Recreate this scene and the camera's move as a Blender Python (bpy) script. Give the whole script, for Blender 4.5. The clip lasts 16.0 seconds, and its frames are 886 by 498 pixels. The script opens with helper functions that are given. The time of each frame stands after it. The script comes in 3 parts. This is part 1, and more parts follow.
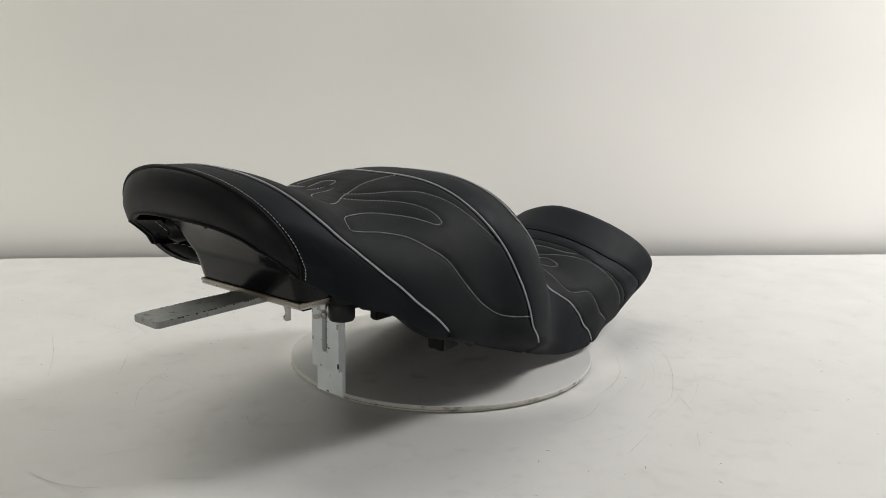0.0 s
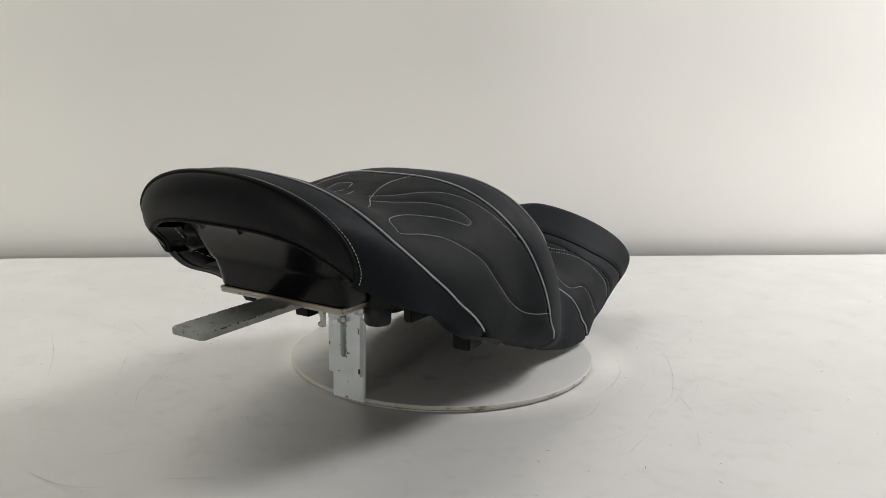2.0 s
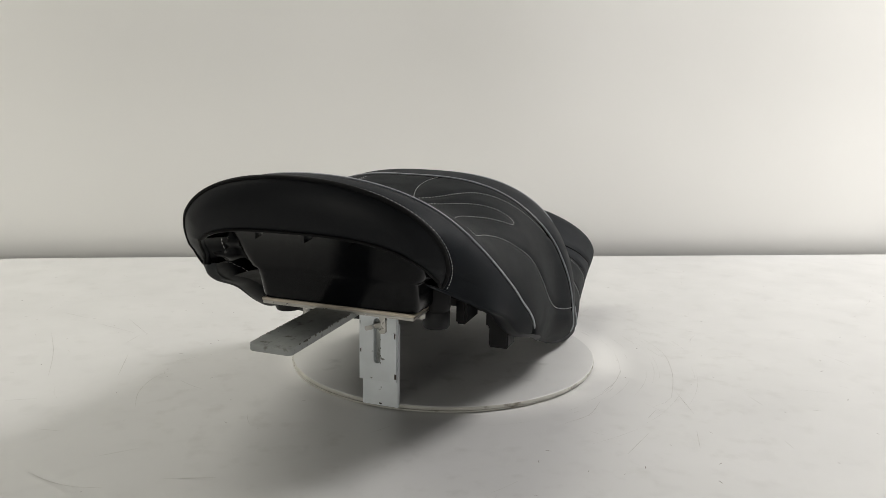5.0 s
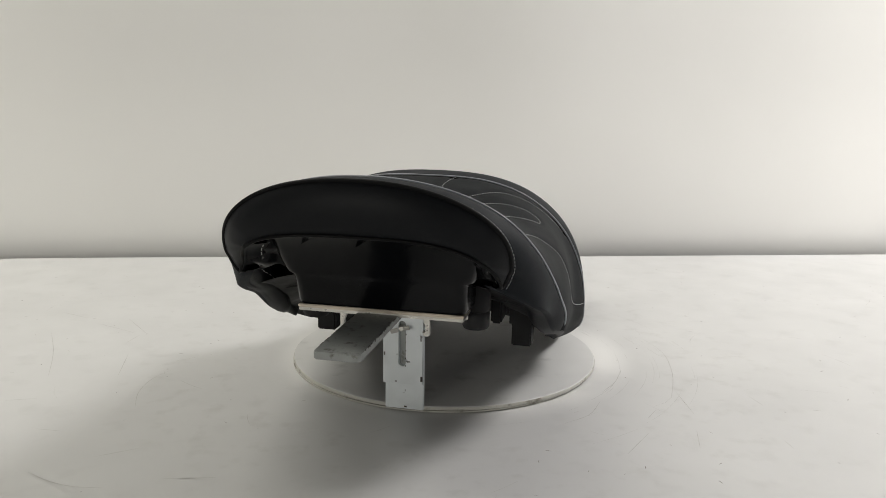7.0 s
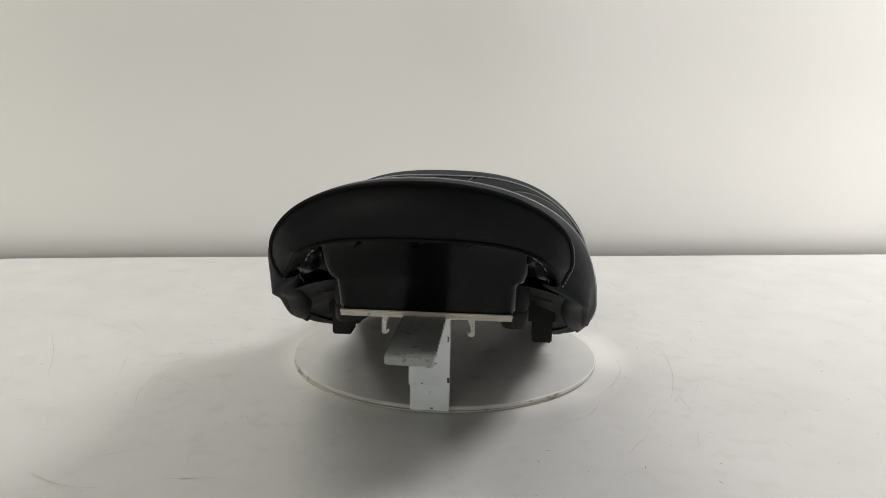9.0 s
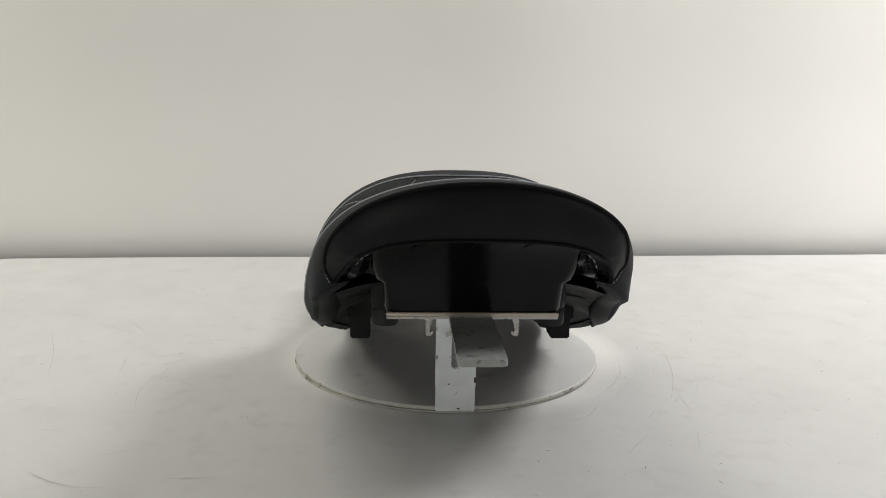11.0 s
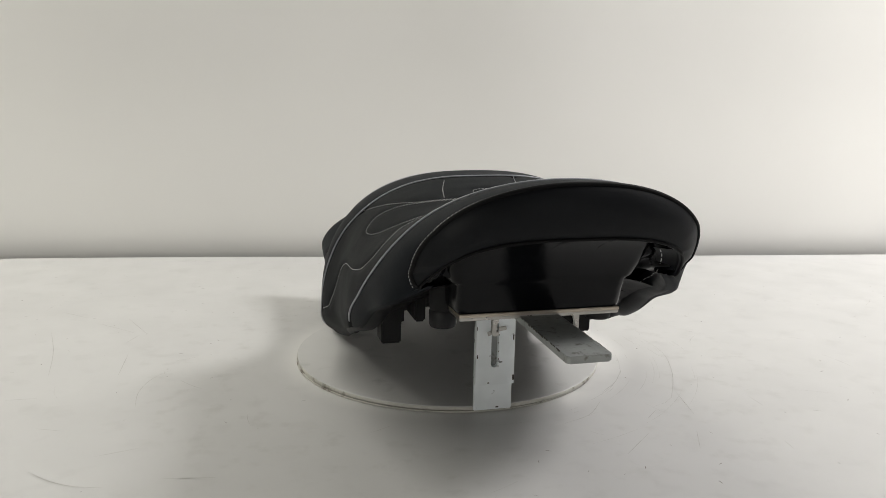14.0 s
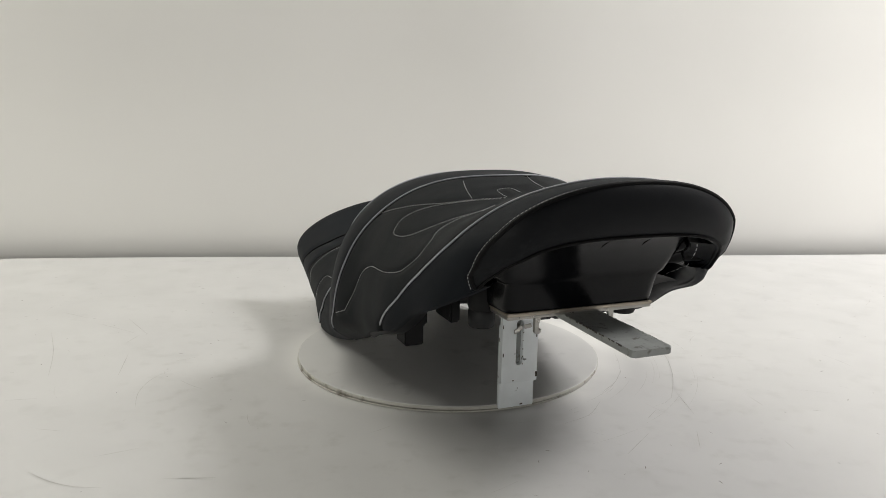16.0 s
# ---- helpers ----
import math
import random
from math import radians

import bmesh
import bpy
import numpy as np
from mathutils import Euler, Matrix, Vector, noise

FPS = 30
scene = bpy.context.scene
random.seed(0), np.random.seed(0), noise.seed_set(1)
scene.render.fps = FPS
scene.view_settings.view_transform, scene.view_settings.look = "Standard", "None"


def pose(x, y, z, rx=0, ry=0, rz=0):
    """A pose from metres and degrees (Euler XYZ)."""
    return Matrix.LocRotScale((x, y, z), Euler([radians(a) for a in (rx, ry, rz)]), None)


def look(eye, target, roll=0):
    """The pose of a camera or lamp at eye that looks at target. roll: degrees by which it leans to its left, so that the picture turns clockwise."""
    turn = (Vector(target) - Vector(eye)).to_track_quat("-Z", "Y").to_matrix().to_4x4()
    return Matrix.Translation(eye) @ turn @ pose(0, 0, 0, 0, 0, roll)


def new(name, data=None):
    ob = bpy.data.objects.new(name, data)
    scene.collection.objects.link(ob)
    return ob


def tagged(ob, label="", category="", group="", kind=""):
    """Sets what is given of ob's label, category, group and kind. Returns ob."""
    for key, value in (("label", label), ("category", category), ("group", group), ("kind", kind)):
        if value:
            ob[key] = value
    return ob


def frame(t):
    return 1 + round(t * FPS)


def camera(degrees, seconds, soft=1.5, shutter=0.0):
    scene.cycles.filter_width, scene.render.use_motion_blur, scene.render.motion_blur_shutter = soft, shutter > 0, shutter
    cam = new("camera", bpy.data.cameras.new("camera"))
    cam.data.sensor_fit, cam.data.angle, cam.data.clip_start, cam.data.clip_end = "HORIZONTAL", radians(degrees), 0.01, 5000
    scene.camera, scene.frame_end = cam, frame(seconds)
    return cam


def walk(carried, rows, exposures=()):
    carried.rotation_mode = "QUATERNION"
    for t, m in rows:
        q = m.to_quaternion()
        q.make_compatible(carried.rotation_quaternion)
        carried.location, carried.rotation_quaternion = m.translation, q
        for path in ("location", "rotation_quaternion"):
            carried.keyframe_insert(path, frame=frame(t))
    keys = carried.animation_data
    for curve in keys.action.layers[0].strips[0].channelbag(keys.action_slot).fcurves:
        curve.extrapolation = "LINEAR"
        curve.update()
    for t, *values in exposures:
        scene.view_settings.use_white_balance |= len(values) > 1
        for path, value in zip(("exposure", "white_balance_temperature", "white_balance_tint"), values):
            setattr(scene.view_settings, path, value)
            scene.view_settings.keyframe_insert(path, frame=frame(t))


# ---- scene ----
cam = camera(58.18, 16.0, 0.5)
# one fixed phone camera, about a metre from the turntable, a little above it
EYE = (0.0, -1.0332, 0.3520)
CAM_POSE = Matrix.Translation(EYE) @ pose(0, 0, 0, 0, 0, 0.206) @ pose(0, 0, 0, 90 - 11.409, 0, 0) @ pose(0, 0, 0, 0, 0, 1.055)
walk(cam, [(0, CAM_POSE), (16.0, CAM_POSE)], [(0, 0.0), (16.0, 0.0)])

# ---------------------------------------------------------------- light
world = bpy.data.worlds.new("dim_ambient")
world.use_nodes = True
scene.world = world
world.node_tree.nodes["Background"].inputs[0].default_value = (0.95, 0.97, 1.0, 1)
world.node_tree.nodes["Background"].inputs[1].default_value = 0.2


def area(name, eye, target, sx, sy, watts, colour):
    d = bpy.data.lights.new(name, "AREA")
    d.shape, d.size, d.size_y, d.energy, d.color = "RECTANGLE", sx, sy, watts, colour
    ob = new(name, d)
    ob.matrix_world = look(eye, target)
    return ob


# unseen lamps added in left-right pairs overhead, beside the stage and behind the camera
# their places and power are fitted to the wall and table brightness
COOL, WARM = (1.0, 0.975, 0.955), (1.0, 0.975, 0.885)
area("unseen_overhead_right", (2.2, 0.3, 2.4), (2.2, 0.3, 0), 1.0, 0.7, 79, COOL)
area("unseen_overhead_left", (-1.2, 0.3, 2.4), (-1.2, 0.3, 0), 1.6, 0.7, 25, WARM)
area("unseen_side_right", (1.8, 0.4, 1.5), (1.8, 0.5, 0), 0.5, 0.5, 11, COOL)
area("unseen_side_left", (-1.8, 0.2, 1.5), (-1.8, 0.3, 0), 0.5, 0.5, 12, WARM)
area("unseen_rear_left", (-2.0, -3.9, 0.7), (-2.0, 0, 0.7), 1.2, 0.9, 27, WARM)
area("unseen_rear_right", (2.0, -3.9, 0.7), (2.0, 0, 0.7), 1.2, 0.9, 9, COOL)


# ---------------------------------------------------------------- materials
def material(name, colour, rough=0.5, metal=0.0, spot=None, spot_scale=30.0, spot_lo=0.55, spot_hi=0.62,
             vary=0.12, vary_scale=6.0, bump=0.0, bump_scale=200.0, bump_dist=0.0005, spec=0.5, rough_vary=0.08, stretch=(1, 1, 1)):
    """Principled surface with tint variation, optional wear spots in another colour, uneven gloss and fine relief."""
    m = bpy.data.materials.new(name)
    m.use_nodes = True
    nt = m.node_tree
    n, link = nt.nodes, nt.links.new
    b = n["Principled BSDF"]
    b.inputs["Metallic"].default_value = metal
    b.inputs["Specular IOR Level"].default_value = spec
    co = n.new("ShaderNodeTexCoord")
    mp = n.new("ShaderNodeMapping")
    mp.inputs["Scale"].default_value = stretch
    link(co.outputs["Object"], mp.inputs["Vector"])

    def noise_tex(scale, detail=4.0):
        t = n.new("ShaderNodeTexNoise")
        t.inputs["Scale"].default_value, t.inputs["Detail"].default_value = scale, detail
        link(mp.outputs["Vector"], t.inputs["Vector"])
        return t

    def ranged(src, lo, hi, a, c):
        r = n.new("ShaderNodeMapRange")
        for key, v in zip(("From Min", "From Max", "To Min", "To Max"), (lo, hi, a, c)):
            r.inputs[key].default_value = v
        link(src, r.inputs["Value"])
        return r.outputs["Result"]

    big = noise_tex(vary_scale)
    mix = n.new("ShaderNodeMix")
    mix.data_type = "RGBA"
    mix.inputs[6].default_value = (*[c * (1 - vary) for c in colour], 1)
    mix.inputs[7].default_value = (*[min(1, c * (1 + vary)) for c in colour], 1)
    link(ranged(big.outputs["Fac"], 0.3, 0.7, 0, 1), mix.inputs[0])
    out = mix.outputs[2]
    if spot:
        sp = noise_tex(spot_scale, 6.0)
        mx = n.new("ShaderNodeMix")
        mx.data_type = "RGBA"
        link(out, mx.inputs[6])
        mx.inputs[7].default_value = (*spot, 1)
        link(ranged(sp.outputs["Fac"], spot_lo, spot_hi, 0, 1), mx.inputs[0])
        out = mx.outputs[2]
    link(out, b.inputs["Base Color"])
    link(ranged(noise_tex(vary_scale * 3.1).outputs["Fac"], 0.3, 0.7, max(0.02, rough - rough_vary), min(1, rough + rough_vary)), b.inputs["Roughness"])
    if bump:
        bp = n.new("ShaderNodeBump")
        bp.inputs["Strength"].default_value, bp.inputs["Distance"].default_value = bump, bump_dist
        link(noise_tex(bump_scale, 3.0).outputs["Fac"], bp.inputs["Height"])
        link(bp.outputs["Normal"], b.inputs["Normal"])
    return m


VINYL = material("black_marine_vinyl", (0.0066, 0.0085, 0.0113), 0.58, rough_vary=0.03, vary=0.08, vary_scale=14, bump=0.3, bump_scale=620, bump_dist=0.0005, spec=0.10)
# darker vinyl for the end face and folds, their shade put into the colour
VINYL_SMOOTH = material("black_smooth_shaded_vinyl", (0.0036, 0.0044, 0.0060), 0.48, rough_vary=0.03, vary=0.1, vary_scale=12, bump=0.2, bump_scale=560, bump_dist=0.0005, spec=0.17)
VINYL_INSERT = material("charcoal_insert_vinyl", (0.0074, 0.0090, 0.0105), 0.62, rough_vary=0.03, vary=0.07, vary_scale=16, bump=0.35, bump_scale=700, bump_dist=0.0005, spec=0.10)
PIPING = material("silver_piping_vinyl", (0.31, 0.32, 0.35), 0.38, vary=0.1, vary_scale=40, spec=0.5)
CORD = material("black_seam_cord", (0.0035, 0.0035, 0.004), 0.6, spec=0.12)
THREAD = material("grey_thread", (0.46, 0.46, 0.46), 0.75, vary=0.15, vary_scale=90, spec=0.2)
PAN = material("glossy_black_plastic", (0.0026, 0.0029, 0.0038), 0.22, vary=0.2, vary_scale=10, bump=0.1, bump_scale=45, bump_dist=0.001, spec=0.19, rough_vary=0.05)
PAN_MATT = material("matt_black_plastic", (0.004, 0.004, 0.0046), 0.55, vary=0.2, vary_scale=20, bump=0.2, bump_scale=300, spec=0.22)
RUBBER = material("black_rubber", (0.006, 0.0062, 0.0075), 0.6, vary=0.2, vary_scale=30, bump=0.3, bump_scale=500, spec=0.35)
STEEL_WHITE = material("worn_white_painted_steel", (0.76, 0.80, 0.82), 0.45, spot=(0.05, 0.045, 0.04), spot_scale=70, spot_lo=0.67, spot_hi=0.72, vary=0.08, vary_scale=25, bump=0.2, bump_scale=120)
STEEL_GREY = material("worn_grey_painted_steel", (0.31, 0.325, 0.315), 0.5, spot=(0.12, 0.115, 0.10), spot_scale=150, spot_lo=0.58, spot_hi=0.74, vary=0.14, vary_scale=40, bump=0.35, bump_scale=160)
RUST = material("chipped_edge_steel", (0.055, 0.045, 0.04), 0.7, vary=0.4, vary_scale=80, bump=0.5, bump_scale=200)
ZINC = material("zinc_plated_steel", (0.42, 0.41, 0.385), 0.32, metal=0.95, vary=0.1, vary_scale=40)
BRASSY = material("laminated_aluminium_edge", (0.43, 0.385, 0.32), 0.36, metal=0.85, vary=0.15, vary_scale=(30), bump=0.2, bump_scale=400, stretch=(1, 8, 30))
DISC = material("painted_grey_white_disc", (0.57, 0.57, 0.56), 0.42, vary=0.05, vary_scale=7, spot=(0.37, 0.37, 0.36), spot_scale=24, spot_lo=0.60, spot_hi=0.80, bump=0.1, bump_scale=220)
DISC_EDGE = material("chipped_white_disc_edge", (0.50, 0.49, 0.45), 0.5, spot=(0.14, 0.12, 0.09), spot_scale=60, spot_lo=0.54, spot_hi=0.72, vary=0.1, vary_scale=20)
SHEET = material("scuffed_white_vinyl_sheet", (0.515, 0.514, 0.507), 0.42, vary=0.035, vary_scale=4.5, spot=(0.455, 0.453, 0.445), spot_scale=22, spot_lo=0.56, spot_hi=0.85, bump=0.08, bump_scale=60, bump_dist=0.001, spec=0.4)


def glow_and_smears(m, cx, cy):
    """Colour round the turntable: a painted bright glow next to it, then wear as a band of grey smears."""
    n, link = m.node_tree.nodes, m.node_tree.links.new
    b = n["Principled BSDF"]
    co = n.new("ShaderNodeTexCoord")

    def calc(op, a, c):
        q = n.new("ShaderNodeMath")
        q.operation = op
        for k, v in enumerate((a, c)):
            if isinstance(v, float):
                q.inputs[k].default_value = v
            else:
                link(v, q.inputs[k])
        return q.outputs[0]

    def ramp(src, lo, hi):
        r = n.new("ShaderNodeMapRange")
        r.interpolation_type = "SMOOTHSTEP"
        r.inputs["From Min"].default_value, r.inputs["From Max"].default_value = lo, hi
        link(src, r.inputs["Value"])
        return r.outputs["Result"]

    def cloud(scale, detail):
        t = n.new("ShaderNodeTexNoise")
        t.inputs["Scale"].default_value, t.inputs["Detail"].default_value = scale, detail
        link(co.outputs["Object"], t.inputs["Vector"])
        return t.outputs["Fac"]

    def reach(x, y):
        d = n.new("ShaderNodeVectorMath")
        d.operation = "DISTANCE"
        link(co.outputs["Object"], d.inputs[0])
        d.inputs[1].default_value = (x, y, 0)
        return d.outputs["Value"]

    def lay_colour(colour, amount):
        mx = n.new("ShaderNodeMix")
        mx.data_type = "RGBA"
        link(b.inputs["Base Color"].links[0].from_socket, mx.inputs[6])
        mx.inputs[7].default_value = (*colour, 1)
        link(amount, mx.inputs[0])
        link(mx.outputs[2], b.inputs["Base Color"])

    # lighter ring painted in for the glow beside the plate
    glow_ring = calc("MULTIPLY", calc("SUBTRACT", 1.0, ramp(reach(cx + 0.016, cy + 0.008), 0.196, 0.250)), ramp(cloud(7.0, 3.0), 0.20, 0.52))
    lay_colour((0.70, 0.695, 0.68), glow_ring)
    far = reach(cx + 0.02, cy - 0.02)
    band = calc("MULTIPLY", ramp(far, 0.24, 0.29), calc("SUBTRACT", 1.0, ramp(far, 0.33, 0.50)))
    smear = calc("MULTIPLY", band, ramp(cloud(38.0, 6.0), 0.52, 0.80))
    lay_colour((0.40, 0.395, 0.38), calc("MULTIPLY", smear, 0.6))


glow_and_smears(SHEET, -0.078, -0.629)
BACKDROP = material("white_backdrop_sheet", (0.80, 0.792, 0.765), 0.7, vary=0.02, vary_scale=1.6, bump=0.15, bump_scale=2.2, bump_dist=0.01, spec=0.2)
SCUFF = material("grey_scuff", (0.40, 0.395, 0.375), 0.6, vary=0.2, vary_scale=60)
SCUFF_DARK = material("dark_scuff", (0.20, 0.19, 0.17), 0.7, vary=0.4, vary_scale=80)
ROOM = material("unseen_room_grey", (0.22, 0.22, 0.22), 0.8, vary=0.08, vary_scale=1.2)


# ---------------------------------------------------------------- mesh helpers
def part(name, bm, mat, parent=None, label="", smooth=False, sharp=None):
    me = bpy.data.meshes.new(name)
    bmesh.ops.recalc_face_normals(bm, faces=bm.faces)
    bm.to_mesh(me)
    bm.free()
    me.materials.append(mat)
    if smooth:
        me.polygons.foreach_set("use_smooth", [True] * len(me.polygons))
        if sharp:
            me.set_sharp_from_angle(angle=radians(sharp))
    ob = new(name, me)
    if parent:
        ob.parent = parent
    if label:
        tagged(ob, label)
    return ob


def box(x0, x1, y0, y1, z0, z1, bevel=0.0, seg=2):
    bm = bmesh.new()
    bmesh.ops.create_cube(bm, size=1, matrix=Matrix.LocRotScale(((x0 + x1) / 2, (y0 + y1) / 2, (z0 + z1) / 2), None, (x1 - x0, y1 - y0, z1 - z0)))
    if bevel:
        bmesh.ops.bevel(bm, geom=list(bm.edges), offset=bevel, segments=seg, affect="EDGES")
    return bm


def turned(profile, x, y, seg=32):
    """A turned solid from (radius, z) pairs about the vertical at x, y."""
    bm = bmesh.new()
    rings = []
    for r, z in profile:
        rings.append([bm.verts.new((x + r * math.cos(a), y + r * math.sin(a), z)) for a in (2 * math.pi * k / seg for k in range(seg))])
    for a, b in zip(rings, rings[1:]):
        for k in range(seg):
            bm.faces.new((a[k], a[(k + 1) % seg], b[(k + 1) % seg], b[k]))
    bm.faces.new(rings[0][::-1])
    bm.faces.new(rings[-1])
    return bm


def grid_mesh(P):
    """A sheet of quads from an array of rows x columns x 3."""
    nr, nc, _ = P.shape
    me = bmesh.new()
    vs = [me.verts.new(p) for p in P.reshape(-1, 3)]
    for i in range(nr - 1):
        for j in range(nc - 1):
            me.faces.new((vs[i * nc + j], vs[i * nc + j + 1], vs[(i + 1) * nc + j + 1], vs[(i + 1) * nc + j]))
    return me


def tube(points, normals, r, flat=1.0, seg=8, close=False):
    """A cord along points; flat squashes it along the normals."""
    pts = np.asarray(points)
    nrm = np.asarray(normals)
    tan = np.gradient(pts, axis=0)
    tan /= np.linalg.norm(tan, axis=1)[:, None] + 1e-12
    side = np.cross(tan, nrm)
    side /= np.linalg.norm(side, axis=1)[:, None] + 1e-12
    up = np.cross(side, tan)
    n = len(pts)
    taper = np.ones(n) if close else np.minimum(1, 0.35 + np.minimum(np.arange(n), np.arange(n)[::-1]) / 2.0)
    bm = bmesh.new()
    rings = []
    for i in range(n):
        rings.append([bm.verts.new(pts[i] + taper[i] * r * (math.cos(a) * side[i] + flat * math.sin(a) * up[i])) for a in (2 * math.pi * k / seg for k in range(seg))])
    for a, b in zip(rings, rings[1:]):
        for k in range(seg):
            bm.faces.new((a[k], a[(k + 1) % seg], b[(k + 1) % seg], b[k]))
    bm.faces.new(rings[0][::-1])
    bm.faces.new(rings[-1])
    return bm


# ---------------------------------------------------------------- the place
R = 0.2          # radius of the turntable plate
LIFT = 0.008     # its top above the table
EDGE_TURN = math.degrees(math.atan2(0.777 - 0.54, 1.018 + 0.904))

# the sheet's back edge: bowed a little way back on its left half to fit the camera's view
ROLL = [(-2.4, 0.0), (-1.2, 0.0), (-0.5, 0.0), (-0.1, 0.0), (-0.03, 0.0)] + [(-0.012 + 0.012 * math.sin(a), -0.012 + 0.012 * math.cos(a)) for a in (math.pi / 16 * k for k in range(9))] + [(0.0, -0.035), (-2.4, -0.035)]
EDGE_BOW = ((-2.4, -1.03, -0.97, -0.90, -0.70, -0.45, -0.20, 0.15, 2.4), (0.0, 0.0, 0.006, 0.014, 0.018, 0.018, 0.011, 0.0, 0.0))
bm = grid_mesh(np.array([[(x, y + np.interp(x, *EDGE_BOW) * min(1, max(0, 1 + y / 0.5)), z) for x in np.linspace(-2.4, 2.4, 121)] for y, z in ROLL]))
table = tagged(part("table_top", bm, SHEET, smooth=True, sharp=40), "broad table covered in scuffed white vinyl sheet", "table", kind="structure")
table.matrix_world = pose(0.0, 0.634, 0, 0, 0, EDGE_TURN)

# backdrop: hanging sheet that leans out towards its foot, then rolls away behind the table; shaped to give the wall's
# brightness
def sheet_depth(z):
    return -0.055 * max(0.0, 1 - z / 0.45) ** 2


prof = [(sheet_depth(z), z) for z in (2.4, 1.8, 1.2, 0.9, 0.7, 0.55, 0.45, 0.38, 0.32, 0.26, 0.20, 0.15, 0.11, 0.08, 0.055, 0.028)]
foot_d, foot_z = prof[-1]
for k in range(1, 17):
    a = k / 16 * 0.9
    prof.append((foot_d + 0.26 * (1 - math.cos(a)) - 0.22 * 0.26 * math.sin(a) * (1 - k / 16), foot_z - 0.26 * math.sin(a)))
prof.append((0.36, -0.55))
xs = np.linspace(-2.6, 2.6, 105)


def billow(x, z):
    """Slow folds of the hanging sheet, shaped to give its lighter and darker bands, weaker towards its foot."""
    return (-0.022 * math.exp(-((x - 0.17) / 0.24) ** 2) - 0.010 * math.exp(-((x + 0.72) / 0.3) ** 2) + 0.012 * math.sin(1.7 * x + 0.5)) * min(1, max(0, z) / 0.55)


P = np.array([[(x, d + billow(x, z), z) for x in xs] for d, z in prof])
bd = tagged(part("wall_backdrop", grid_mesh(P), BACKDROP, smooth=True), "white hanging backdrop sheet behind the table", "backdrop", kind="structure")
bd.matrix_world = pose(0.0, 0.80, 0, 0, 0, EDGE_TURN)
so = bd.modifiers.new("thickness", "SOLIDIFY")
so.thickness, so.offset = 0.003, 1

# unseen room added round the stage, dark grey to keep reflections low
for nm, b6 in (("wall_left", (-3.1, -3.0, -4.0, 2.0, -0.9, 2.6)), ("wall_right", (3.0, 3.1, -4.0, 2.0, -0.9, 2.6)), ("wall_behind", (-3.0, 3.0, -4.1, -4.0, -0.9, 2.6)),
               ("wall_far", (-3.0, 3.0, 1.95, 2.0, -0.9, 2.6)), ("ceiling", (-3.1, 3.1, -4.1, 2.0, 2.6, 2.7)), ("floor", (-3.1, 3.1, -4.1, 2.0, -1.0, -0.9))):
    tagged(part(nm, box(*b6), ROOM), "plain grey surface of the added, unseen room", nm.split("_")[0], kind="structure")

# ---------------------------------------------------------------- turntable
turn = tagged(new("turntable"), "round grey-white turntable plate with chipped rim on the table", "turntable")
DX, DY = 0.012 * R, -0.042 * R


def plate_profile(r, z0, z1, b):
    return [(r - b, z0), (r, z0 + b), (r, z1 - b), (r - b, z1)]


part("plate", turned([(0.1984, LIFT - 0.0042), (0.1984, LIFT - 0.0004), (0.1978, LIFT)], DX, DY, 160), DISC, turn, "grey-white painted round plate", smooth=True, sharp=30)
part("plate_rim", turned([(0.1959, LIFT - 0.0046), (0.1989, LIFT - 0.0042), (0.1992, LIFT - 0.0022), (0.1989, LIFT - 0.0008), (0.1959, LIFT - 0.0006)], DX, DY, 160), DISC_EDGE, turn, "chipped cream-white plate edge", smooth=True, sharp=30)
part("base_disc", turned([(0.1950, 0.0003), (0.1981, 0.0008), (0.1981, 0.0024), (0.1950, 0.0030)], DX * 0.2, DY * 1.05, 128), DISC_EDGE, turn, "worn cream-white lower disc", smooth=True, sharp=30)
part("foot_ring", turned([(0.15, 0.0), (0.15, LIFT - 0.0044)], 0, 0, 64), PAN_MATT, turn, "dark hidden foot ring")

# ---------------------------------------------------------------- display bracket
stand = tagged(new("display_bracket"), "worn white painted flat-bar bracket that props the seat", "bracket")


def r_(*v):
    return [a * R for a in v]


def local_box(x0, x1, y0, y1, z0, z1, bevel=0.0, seg=2):
    return box(*r_(x0, x1, y0, y1), z0 * R + LIFT, z1 * R + LIFT, bevel, seg)


